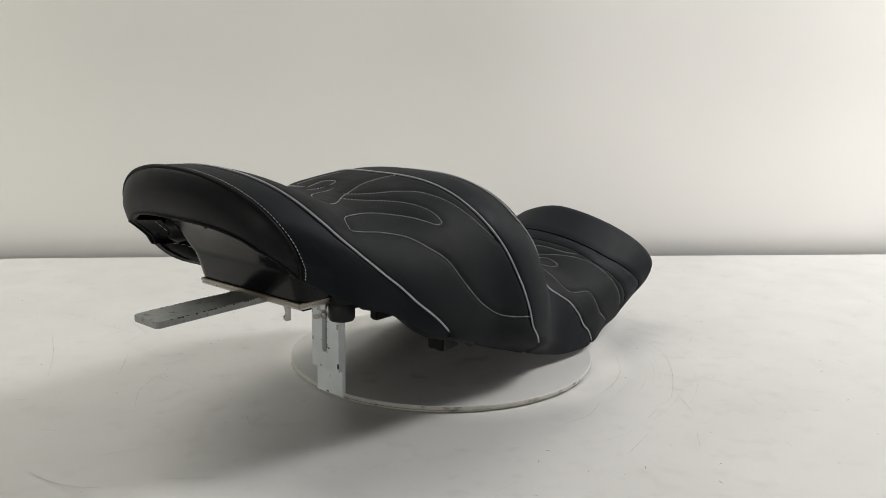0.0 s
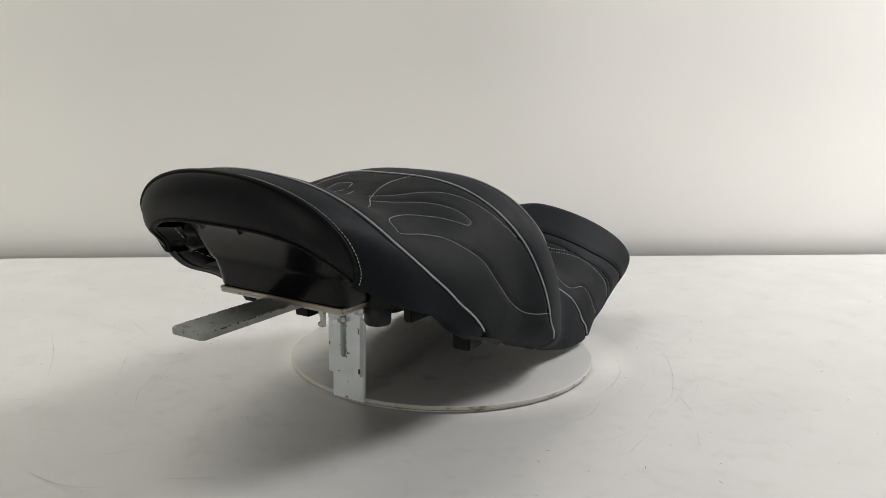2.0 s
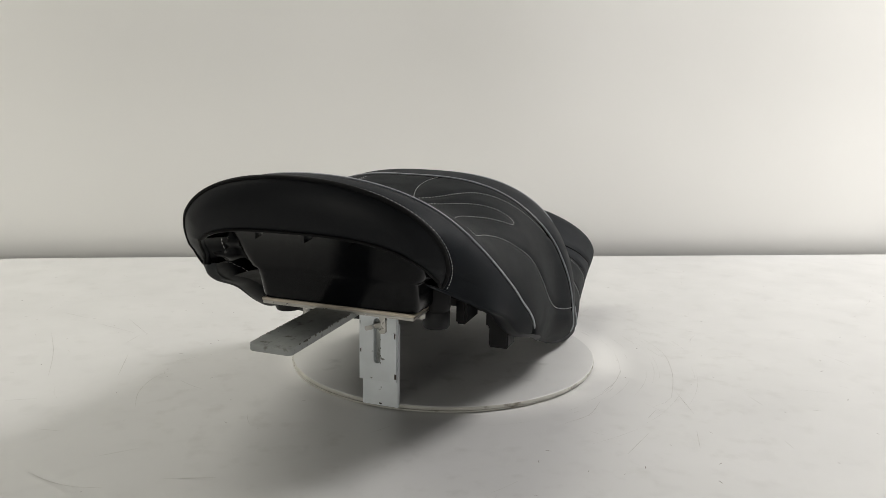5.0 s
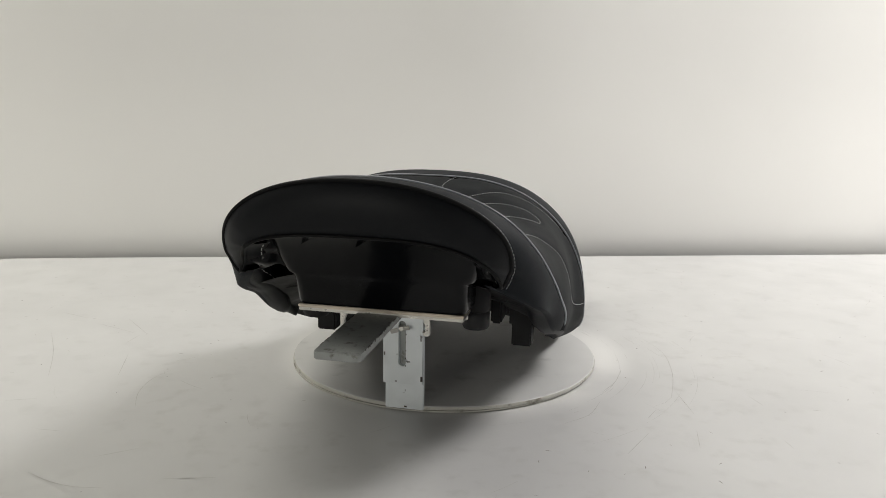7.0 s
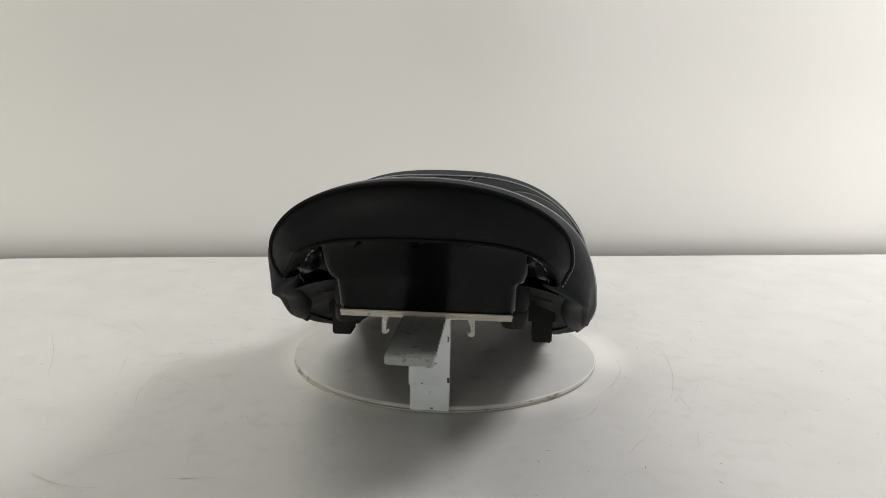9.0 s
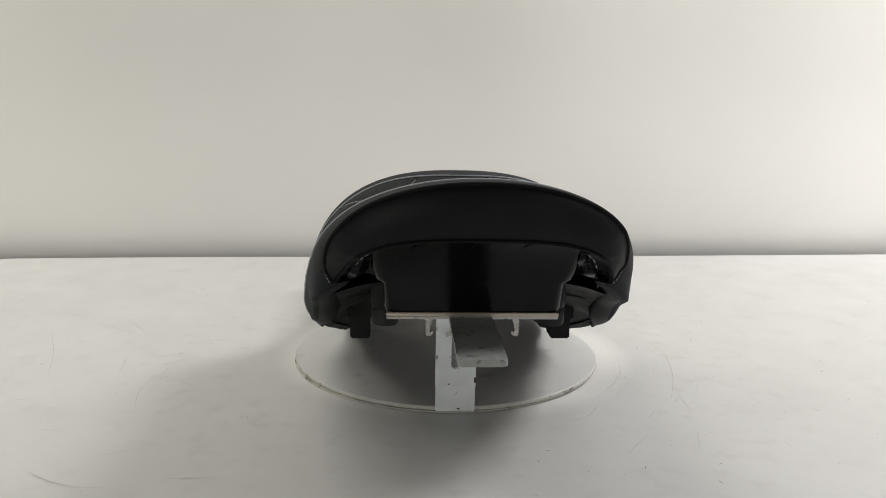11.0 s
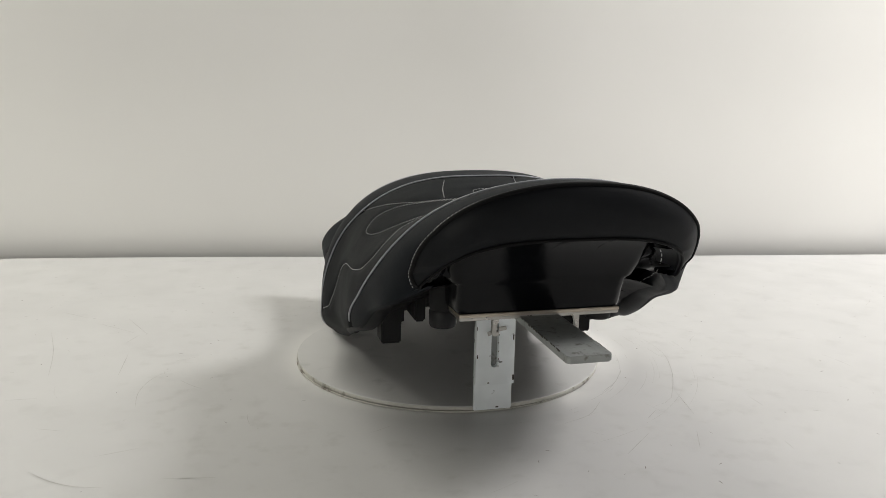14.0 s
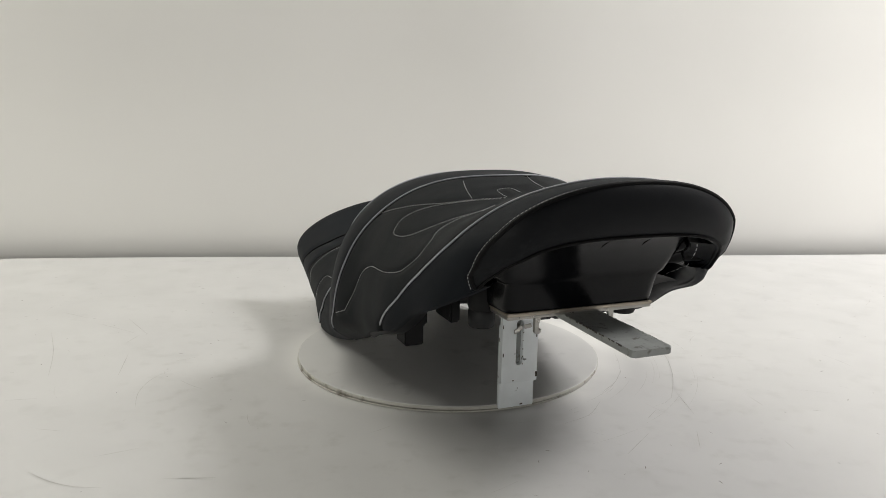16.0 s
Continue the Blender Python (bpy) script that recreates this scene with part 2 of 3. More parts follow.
def slotted_bar(x0, x1, y0, y1, z0, z1, sx, hw, s0, s1):
    """An upright flat bar with a round-ended slot cut through it."""
    seg = 10
    slot = [(sx + hw * math.cos(a), s1 + hw * math.sin(a)) for a in (math.pi * k / seg for k in range(seg + 1))]
    slot += [(sx - hw * math.cos(a), s0 - hw * math.sin(a)) for a in (math.pi * k / seg for k in range(seg + 1))]
    n = len(slot)
    outer = []
    for x, z in slot:
        dx, dz = x - sx, z - (s0 + s1) / 2
        t = min((x1 - sx) / dx if dx > 1e-6 else ((x0 - sx) / dx if dx < -1e-6 else 9e9), (z1 - (s0 + s1) / 2) / dz if dz > 1e-6 else ((z0 - (s0 + s1) / 2) / dz if dz < -1e-6 else 9e9))
        outer.append((sx + dx * t, (s0 + s1) / 2 + dz * t))
    for cx, cz in ((x0, z0), (x0, z1), (x1, z0), (x1, z1)):
        k = min(range(n), key=lambda i: (outer[i][0] - cx) ** 2 + (outer[i][1] - cz) ** 2)
        outer[k] = (cx, cz)
    bm = bmesh.new()
    rings = [[bm.verts.new((x * R, y * R, z * R + LIFT)) for x, z in ring] for y in (y0, y1) for ring in (slot, outer)]
    for k in range(n):
        j = (k + 1) % n
        bm.faces.new((rings[0][k], rings[0][j], rings[1][j], rings[1][k]))
        bm.faces.new((rings[2][k], rings[3][k], rings[3][j], rings[2][j]))
        bm.faces.new((rings[0][k], rings[2][k], rings[2][j], rings[0][j]))
        bm.faces.new((rings[1][k], rings[1][j], rings[3][j], rings[3][k]))
    return bm


part("lower_post", local_box(-0.104, 0.113, -1.044, -1.018, -0.022, 0.46, 0.0008), STEEL_WHITE, stand, "white painted lower flat bar with chipped edges")
SLOTTED = part("slotted_post", slotted_bar(-0.108, 0.112, -1.074, -1.046, 0.135, 0.655, -0.002, 0.021, 0.255, 0.47), STEEL_WHITE, stand, "white painted bar with a long slot")
# grey strip added behind the slot for the shade inside it
part("slot_shade_strip", local_box(-0.03, 0.03, -1.0455, -1.0445, 0.22, 0.50), STEEL_GREY, stand, "thin grey strip standing in for shade in the slot")
# chips of missing paint on the post
rng = random.Random(7)
for cx, cz, w, h in ((0.108, 0.17, 0.012, 0.03), (-0.10, 0.30, 0.006, 0.02), (-0.035, 0.147, 0.01, 0.006), (0.02, 0.005, 0.016, 0.008), (0.103, 0.40, 0.006, 0.03), (-0.104, 0.46, 0.004, 0.02)):
    part("paint_chip", local_box(cx - w / 2, cx + w / 2, -1.0752, -1.0736, cz - h / 2, cz + h / 2), RUST, SLOTTED)
# ragged slot lip
for k in range(5):
    z = 0.235 + 0.045 * k + rng.uniform(-0.004, 0.004)
    part("paint_chip", local_box(0.017, 0.020 + rng.uniform(0, 0.003), -1.0748, -1.0732, z, z + rng.uniform(0.006, 0.014)), RUST, SLOTTED)

# the long flat arm, a plain bar with rounded end corners
ARM0, ARM1 = (-2.180, 0.675), (-1.05, 0.690)


def arm_bar():
    bm = bmesh.new()
    c = 0.014
    plan = [(-0.073, ARM1[0])]
    for cx, a0 in ((-0.073 + c, 180), (0.126 - c, 270)):
        for k in range(6):
            a = radians(a0 + 18 * k)
            plan.append((cx + c * math.cos(a), ARM0[0] + c + c * math.sin(a)))
    plan.append((0.126, ARM1[0]))
    lo, hi = [], []
    for x, y in plan:
        z = ARM0[1] + (y - ARM0[0]) / (ARM1[0] - ARM0[0]) * (ARM1[1] - ARM0[1])
        hi.append(bm.verts.new((x * R, y * R, z * R + LIFT)))
        lo.append(bm.verts.new((x * R, y * R, (z - 0.032) * R + LIFT)))
    bm.faces.new(hi)
    bm.faces.new(lo[::-1])
    for k in range(len(plan)):
        j = (k + 1) % len(plan)
        bm.faces.new((lo[k], lo[j], hi[j], hi[k]))
    bmesh.ops.bevel(bm, geom=[e for e in bm.edges if len({v.index for v in e.verts}) and abs(e.verts[0].co.z - e.verts[1].co.z) < 0.0035], offset=0.0008, segments=2, affect="EDGES")
    return bm


ARM = part("arm", arm_bar(), STEEL_GREY, stand, "scratched grey painted flat arm")
# bare chips along the arm's edges
for k in range(46):
    y = rng.uniform(-2.15, -1.65)
    x = rng.choice((-0.073, 0.126))
    ln = rng.uniform(0.006, 0.035)
    z = ARM0[1] + (y - ARM0[0]) / (ARM1[0] - ARM0[0]) * (ARM1[1] - ARM0[1])
    part("paint_chip", local_box(x - 0.0012, x + 0.0012, y, y + ln * 0.6, z - rng.uniform(0.002, 0.008), z + 0.0006), RUST, ARM)
for k in range(7):
    x = rng.uniform(-0.06, 0.11)
    z = ARM0[1]
    part("paint_chip", local_box(x, x + rng.uniform(0.004, 0.012), -2.1728, -2.168, z - 0.004 - rng.uniform(0.001, 0.006), z - rng.uniform(0.0, 0.003)), RUST, ARM)

# clamping plate under the seat pan, two laminations
part("clamp_plate", local_box(-0.367, 0.436, -1.622, -1.08, 0.689, 0.705, 0.0006), BRASSY, stand, "thin laminated metal plate under the seat")
part("clamp_plate_lower", local_box(-0.365, 0.434, -1.618, -1.08, 0.673, 0.688, 0.0006), ZINC, stand, "thin bright lower plate")


def hook(x, side):
    """A flat J-shaped hook hanging from the plate."""
    bm = bmesh.new()
    pts = [(-0.024, 0.68), (0.022, 0.68), (0.022, 0.58), (0.014, 0.572), (-0.010, 0.572), (-0.024, 0.580), (-0.026, 0.594), (-0.018, 0.596), (-0.012, 0.588), (-0.006, 0.59), (-0.006, 0.62), (-0.02, 0.645)]
    a = [bm.verts.new(((x + side * px * 0.72) * R, -1.552 * R, z * R + LIFT)) for px, z in pts]
    b = [bm.verts.new(((x + side * px * 0.72) * R, -1.530 * R, z * R + LIFT)) for px, z in pts]
    bm.faces.new(a)
    bm.faces.new(b[::-1])
    for k in range(len(pts)):
        j = (k + 1) % len(pts)
        bm.faces.new((a[k], b[k], b[j], a[j]))
    return bm


part("hook", hook(0.245, 1), ZINC, stand, "bright zinc-plated hook")
part("hook", hook(-0.165, -1), ZINC, stand, "bright zinc-plated hook")

# wing screw that clamps the slotted post
part("bolt", turned([(0.0025, LIFT + 0.085), (0.0033, LIFT + 0.086), (0.0033, LIFT + 0.0915), (0.0025, LIFT + 0.0925)], 0, 0, 16), ZINC, stand, "zinc wing-screw hub").matrix_basis = Matrix.Translation((-0.001, -1.085 * R - 0.0895 - LIFT + 0.004, 0.45 * R + LIFT)) @ pose(0, 0, 0, -90)
for sgn in (-1, 1):
    wing = part("wing", box(0.003, 0.0115, -0.0008, 0.0008, -0.002, 0.003, 0.0006), ZINC, stand, "zinc wing of the screw")
    wing.matrix_basis = Matrix.Translation((-0.001, -1.092 * R, 0.452 * R + LIFT)) @ pose(0, 0, 0, 0, -14 if sgn > 0 else 166, 0) @ pose(0, 0, 0, 0, 0, -18)
part("plate_bolt", turned([(0.004, 0.668 * R + LIFT - 0.006), (0.005, 0.668 * R + LIFT - 0.005), (0.005, 0.672 * R + LIFT)], 0.40 * R, -1.45 * R, 6), ZINC, stand, "hexagon bolt head")

# ---------------------------------------------------------------- motorcycle seat
seat = tagged(new("motorcycle_seat"), "black stitched motorcycle seat with silver piping on a bracket", "motorcycle seat")
MID = 0.036      # the seat's middle plane, in plate radii
Y_NEAR, Y_FAR = -1.858, 1.306
LEAN_NEAR, BOW_NEAR, LEAN_FAR, BOW_FAR = -0.362, 0.081, 0.155, 0.827
# section shape along the seat, near end to far end, in plate radii
HALF_WIDTH = (0.670, 0.745, 0.794, 0.833, 0.837, 0.843, 0.892, 0.867, 0.770, 0.764, 0.750, 0.716, 0.692, 0.679)
WIDEST_AT = (0.993, 0.886, 0.770, 0.640, 0.570, 0.506, 0.433, 0.298, 0.223, 0.210, 0.240, 0.295, 0.353, 0.418)
CROWN = (1.385, 1.317, 1.199, 1.171, 1.214, 1.246, 1.238, 1.149, 0.788, 0.658, 0.586, 0.637, 0.728, 0.845)
HEM_AT = (0.872, 0.752, 0.660, 0.520, 0.454, 0.351, 0.266, 0.179, 0.104, 0.052, 0.045, 0.082, 0.109, 0.152)
HEM_WIDTH = (0.628, 0.745, 0.770, 0.785, 0.819, 0.779, 0.748, 0.726, 0.716, 0.733, 0.737, 0.672, 0.625, 0.544)
SQUARENESS = ((0, 0.1, 0.3, 0.65, 1), (2.156, 2.156, 2.563, 2.563, 1.702))
KNOTS = np.linspace(0, 1, 14)


def glide(values, knots, x):
    """Smooth (cubic) curve through values at knots."""
    v, k = np.asarray(values, float), np.asarray(knots, float)
    x = np.clip(x, k[0], k[-1])
    i = np.clip(np.searchsorted(k, x) - 1, 0, len(k) - 2)
    g = np.gradient(v, k)
    h = k[i + 1] - k[i]
    t = (x - k[i]) / h
    return (2 * t**3 - 3 * t**2 + 1) * v[i] + (t**3 - 2 * t**2 + t) * h * g[i] + (3 * t**2 - 2 * t**3) * v[i + 1] + (t**3 - t**2) * h * g[i + 1]


def skin(s, u):
    """The seat's outer surface: s runs 0..1 from the near end to the far end, u -1..1 from hem over the crown to hem."""
    s, u = np.broadcast_arrays(np.asarray(s, float), np.asarray(u, float))
    a = np.abs(u)
    w, zw, zt, zb, wb = (glide(v, KNOTS, s) for v in (HALF_WIDTH, WIDEST_AT, CROWN, HEM_AT, HEM_WIDTH))
    n = np.interp(s, *SQUARENESS)
    q = np.minimum(a * 1.5, 1) * math.pi / 2
    low = np.clip((a * 1.5 - 1) * 2, 0, 1)
    over = np.maximum(a - 1, 0)
    tuck = np.clip(1 - s / 0.055, 0, 1) ** 2
    x = w * np.sin(q) ** (2 / n) + (wb - w) * low**2 - over * 0.9
    z = zw + (zt - zw) * np.maximum(np.cos(q), 0) ** (2 / n) + (zb - zw) * low - 0.012 * np.sin(np.minimum(over / 0.05, 1) * math.pi) + 0.1 * over
    x, z = x * (1 - 0.028 * tuck), 0.9 + (z - 0.9) * (1 - 0.072 * tuck)
    e0, e1 = np.clip(1 - s / 0.35, 0, 1) ** 2, np.clip(1 - (1 - s) / 0.35, 0, 1) ** 2
    y = Y_NEAR + (Y_FAR - Y_NEAR) * s + e0 * (LEAN_NEAR * (z - 0.9) + BOW_NEAR * x**2) + e1 * (LEAN_FAR * (z - 0.6) + BOW_FAR * x**2)
    # the two lower corners of the near end are set back; one is drawn in, the other spread
    near = np.clip(1 - s / 0.10, 0, 1) ** 2
    drawn = near * np.clip((a - 0.48) / 0.3, 0, 1)
    x = x + np.where(u > 0, -0.026 * drawn, 0.018 * drawn)
    z = z + np.where(u > 0, 0.012 * near * np.clip((a - 0.7) / 0.3, 0, 1), 0)
    y = y + np.where(u < 0, 0.065 * drawn, 0.040 * drawn)
    return np.stack([(MID + np.sign(u) * x) * R, y * R, z * R + LIFT], -1)


def skin_normal(s, u):
    d = 2e-3
    ds = skin(np.minimum(s + d, 1), u) - skin(np.maximum(s - d, 0), u)
    du = skin(s, u + d) - skin(s, u - d)
    n = np.cross(du, ds)
    return n / (np.linalg.norm(n, axis=-1, keepdims=True) + 1e-12) * -1


if skin_normal(np.array([0.4]), np.array([0.001]))[0][2] < 0:
    NORMAL_SIGN = -1.0
else:
    NORMAL_SIGN = 1.0


def outward(s, u):
    return NORMAL_SIGN * skin_normal(s, u)


# seams across the seat: where each one runs (s) for a distance from the middle (|u|)
SEAM_A = ((0, 0.12, 0.234, 0.325, 0.419, 0.503, 0.561, 0.611, 0.652, 0.6667, 0.680, 0.71, 0.755, 0.86, 0.92, 1.1), (0.043, 0.047, 0.055, 0.058, 0.063, 0.075, 0.098, 0.127, 0.166, 0.184, 0.198, 0.214, 0.232, 0.257, 0.266, 0.28))
SEAM_B = ((0, 0.05, 0.13, 0.22, 0.30, 0.38, 0.467, 0.55, 0.615, 0.66, 0.70, 0.80, 0.90, 1.1), (0.362, 0.366, 0.376, 0.386, 0.394, 0.405, 0.421, 0.436, 0.455, 0.472, 0.490, 0.515, 0.53, 0.545))
SEAM_C = ((0, 0.20, 0.34, 0.40, 0.445, 0.475, 0.522, 0.62, 0.79, 0.97, 1.1), (0.488, 0.492, 0.503, 0.532, 0.590, 0.652, 0.689, 0.716, 0.751, 0.772, 0.78))
SEAM_D = ((0, 0.13, 0.23, 0.37, 0.55, 0.75, 1.1), (0.863, 0.866, 0.868, 0.863, 0.876, 0.905, 0.93))
SEAM_E = ((0, 0.26, 0.39, 0.55, 0.77, 1.1), (0.901, 0.898, 0.900, 0.921, 0.962, 0.985))


def seam(table, u):
    a = np.abs(u)
    k, v = (np.asarray(t) for t in table)
    fine = np.linspace(0, 1.1, 400)
    raw = np.interp(fine, k, v)
    ker = np.hanning(7)
    pad = np.concatenate([raw[3:0:-1], raw, np.full(3, raw[-1])])
    return np.interp(a, fine, np.convolve(pad, ker / ker.sum(), "valid"))


half = np.concatenate([np.linspace(0, 0.42, 34)[:-1], np.linspace(0.42, 0.72, 52)[:-1], np.linspace(0.72, 1.0, 22), [1.02, 1.05, 1.08]])
COLS = np.concatenate([-half[:0:-1], half])


def path(points, n=160):
    """A smooth run of (s, u) through a few given ones."""
    p = np.asarray(points, float)
    d = np.concatenate([[0], np.cumsum(np.linalg.norm(np.diff(p * (3.1, 1.0), axis=0), axis=1))])
    t = np.linspace(0, d[-1], n)
    return np.stack([glide(p[:, 0], d, t), glide(p[:, 1], d, t)], -1)


# flame-like quilting on the sitting panels: (s, u) of a few points along each row of stitches
QUILT = [
    path([(0.108, 0.425), (0.181, 0.364), (0.219, 0.377), (0.248, 0.435), (0.273, 0.492), (0.296, 0.564), (0.329, 0.62), (0.374, 0.653), (0.421, 0.66), (0.476, 0.652)]),
    path([(0.108, 0.425), (0.118, 0.36), (0.163, 0.263), (0.209, 0.233), (0.25, 0.269), (0.277, 0.321), (0.296, 0.356), (0.308, 0.346), (0.308, 0.312), (0.295, 0.253), (0.273, 0.196), (0.234, 0.135), (0.206, 0.101)]),
    path([(0.235, 0.061), (0.262, 0.105), (0.299, 0.147), (0.331, 0.188), (0.359, 0.267), (0.374, 0.329), (0.391, 0.393), (0.408, 0.448)]),
    path([(0.15, 0.194), (0.186, 0.142), (0.212, 0.098), (0.24, 0.068), (0.278, 0.046), (0.32, 0.040), (0.345, 0.046), (0.363, 0.053)]),
    path([(0.292, 0.004), (0.24, 0.012), (0.195, 0.036), (0.16, 0.10), (0.145, 0.154), (0.15, 0.194)]),
    path([(0.462, -0.68), (0.425, -0.668), (0.386, -0.622), (0.366, -0.582), (0.329, -0.555), (0.283, -0.553), (0.23, -0.549), (0.182, -0.545), (0.157, -0.505), (0.161, -0.428), (0.187, -0.331), (0.19, -0.262), (0.187, -0.191), (0.209, -0.115)]),
    path([(0.241, -0.069), (0.269, -0.193), (0.298, -0.291), (0.31, -0.356), (0.297, -0.409), (0.276, -0.409), (0.243, -0.375), (0.217, -0.311), (0.197, -0.234), (0.182, -0.179)]),
    path([(0.408, -0.373), (0.339, -0.301), (0.272, -0.19), (0.253, -0.105), (0.243, -0.053)]),
    path([(0.352, -0.092), (0.306, -0.115), (0.268, -0.131)]),
    path([(0.246, -0.051), (0.267, -0.052), (0.285, -0.043), (0.288, -0.024), (0.27, -0.01), (0.22, -0.02)]),
]
QUILT_FAR = []
for sg in (1, -1):
    QUILT_FAR += [
        path([(0.80, sg * 0.05), (0.834, sg * 0.084), (0.846, sg * 0.227), (0.858, sg * 0.282)]),
        path([(0.80, sg * 0.12), (0.834, sg * 0.239), (0.853, sg * 0.345), (0.858, sg * 0.492), (0.872, sg * 0.66), (0.893, sg * 0.85)]),
        path([(0.76, sg * 0.10), (0.799, sg * 0.187), (0.788, sg * 0.243), (0.766, sg * 0.237), (0.735, sg * 0.18)]),
        path([(0.67, sg * 0.26), (0.691, sg * 0.302), (0.692, sg * 0.392), (0.702, sg * 0.446), (0.726, sg * 0.462), (0.774, sg * 0.489), (0.783, sg * 0.606), (0.835, sg * 0.89)]),
    ]


def panel(name, s0, s1, rows, label, mat, quilt=(), groove0=0.0022, groove1=0.0022):
    """One sewn panel between two seams, drawn in at its seams and along its quilting."""
    r = 0.5 - 0.5 * np.cos(np.linspace(0, math.pi, rows))
    r = 0.5 * r + 0.5 * np.linspace(0, 1, rows)
    S = s0[None] + (s1 - s0)[None] * r[:, None]
    U = np.broadcast_to(COLS[None], S.shape)
    P = skin(S, U)
    N = outward(S, U)
    L = np.linalg.norm(np.diff(P, axis=0), axis=-1)
    run = np.concatenate([np.zeros((1, P.shape[1])), np.cumsum(L, axis=0)])
    off = -groove0 * np.exp(-(run / 0.0045) ** 2) - groove1 * np.exp(-((run[-1:] - run) / 0.0045) ** 2)
    if len(quilt):
        lines = np.concatenate([skin(q[:, 0], q[:, 1]) for q in quilt])
        flat = P.reshape(-1, 3)
        near = np.concatenate([np.sqrt(((flat[k:k + 2000, None] - lines[None]) ** 2).sum(-1)).min(1) for k in range(0, len(flat), 2000)]).reshape(S.shape)
        off = off - 0.0016 * np.exp(-(near / 0.0038) ** 2) + 0.0006
    P = P + N * off[..., None]
    return part(name, grid_mesh(P), mat, seat, label, smooth=True)


zero, one = np.zeros_like(COLS), np.ones_like(COLS)
A_, B_, C_, D_, E_ = (seam(t, COLS) for t in (SEAM_A, SEAM_B, SEAM_C, SEAM_D, SEAM_E))
END_BAND = panel("end_band_panel", zero, A_, 26, "smooth black vinyl band round the raised end", VINYL, groove0=0.0012)
SEAT_PANEL = panel("quilted_seat_panel", A_, B_, 84, "charcoal vinyl sitting panel with flame quilting", VINYL_INSERT, QUILT)
panel("hump_panel", B_, C_, 40, "smooth black vinyl over the middle hump", VINYL)
FAR_PANEL = panel("quilted_far_panel", C_, D_, 64, "charcoal vinyl quilted far sitting panel", VINYL_INSERT, QUILT_FAR)
panel("far_band_panel", D_, E_, 10, "narrow black vinyl band", VINYL)
panel("far_lip_panel", E_, one, 14, "black vinyl upturned end lip", VINYL)


def sewn(name, su, r, mat, lift, label, flat=1.0, seg=8):
    p = skin(su[:, 0], su[:, 1])
    d = np.concatenate([[0], np.cumsum(np.linalg.norm(np.diff(p, axis=0), axis=1))])
    t = np.linspace(0, d[-1], int(d[-1] / 0.003))
    fine = np.stack([np.interp(t, d, p[:, k]) for k in range(3)], -1)
    su = np.stack([np.interp(t, d, su[:, k]) for k in range(2)], -1)
    ker = np.hanning(11) / np.hanning(11).sum()
    pad = np.concatenate([2 * fine[:1] - fine[5:0:-1], fine, 2 * fine[-1:] - fine[-2:-7:-1]])
    fine = np.stack([np.convolve(pad[:, k], ker, "valid") for k in range(3)], -1)
    return part(name, tube(fine + outward(su[:, 0], su[:, 1]) * lift, outward(su[:, 0], su[:, 1]), r, flat, seg), mat, seat, label, smooth=True)


for table, reach in ((SEAM_A, 0.91), (SEAM_B, 0.81), (SEAM_C, 0.96)):
    uu = np.concatenate([-half[(half <= reach)][:0:-1], half[half <= reach]])
    sewn("piping", np.stack([seam(table, uu), uu], -1), 0.00102, PIPING, 0.0003, "thin silver-grey vinyl piping")
for table in (SEAM_B,):
    uu = np.concatenate([-half[half <= 1][:0:-1], half[half <= 1]])
    sewn("seam_cord", np.stack([seam(table, uu) - 0.0036, uu], -1), 0.0011, CORD, -0.0009, "black seam beside the piping")
for table in (SEAM_D, SEAM_E):
    uu = np.concatenate([-half[half <= 1][:0:-1], half[half <= 1]])
    sewn("seam_cord", np.stack([seam(table, uu), uu], -1), 0.0010, CORD, -0.0012, "black sewn seam")


def stitches(name, pts, nrm, owner, label="", dash=0.0024, gap=0.0014, r=0.00040, mat=THREAD):
    """A row of separate thread dashes laid along a line on the cover."""
    d = np.concatenate([[0], np.cumsum(np.linalg.norm(np.diff(pts, axis=0), axis=1))])
    bm = bmesh.new()
    t = gap
    while t + dash < d[-1]:
        ends = [np.array([np.interp(v, d, pts[:, k]) for k in range(3)]) for v in (t, t + dash)]
        n = np.array([np.interp(t + dash / 2, d, nrm[:, k]) for k in range(3)])
        ax = ends[1] - ends[0]
        side = np.cross(ax, n)
        side /= np.linalg.norm(side) + 1e-12
        rings = []
        for f, rr in ((0, 0.5), (0.2, 1.0), (0.8, 1.0), (1, 0.5)):
            c = ends[0] + ax * f
            rings.append([bm.verts.new(c + rr * r * (math.cos(a) * side + 0.8 * math.sin(a) * n)) for a in (math.pi / 3 * k for k in range(6))])
        for a, b in zip(rings, rings[1:]):
            for k in range(6):
                bm.faces.new((a[k], a[(k + 1) % 6], b[(k + 1) % 6], b[k]))
        bm.faces.new(rings[0][::-1])
        bm.faces.new(rings[-1])
        t += dash + gap
    return part(name, bm, mat, owner, label, smooth=True)


for su in QUILT + QUILT_FAR:
    p, n = skin(su[:, 0], su[:, 1]), outward(su[:, 0], su[:, 1])
    stitches("stitching", p - n * 0.0003, n, SEAT_PANEL if su[0, 0] < 0.5 else FAR_PANEL, "row of grey thread stitches")

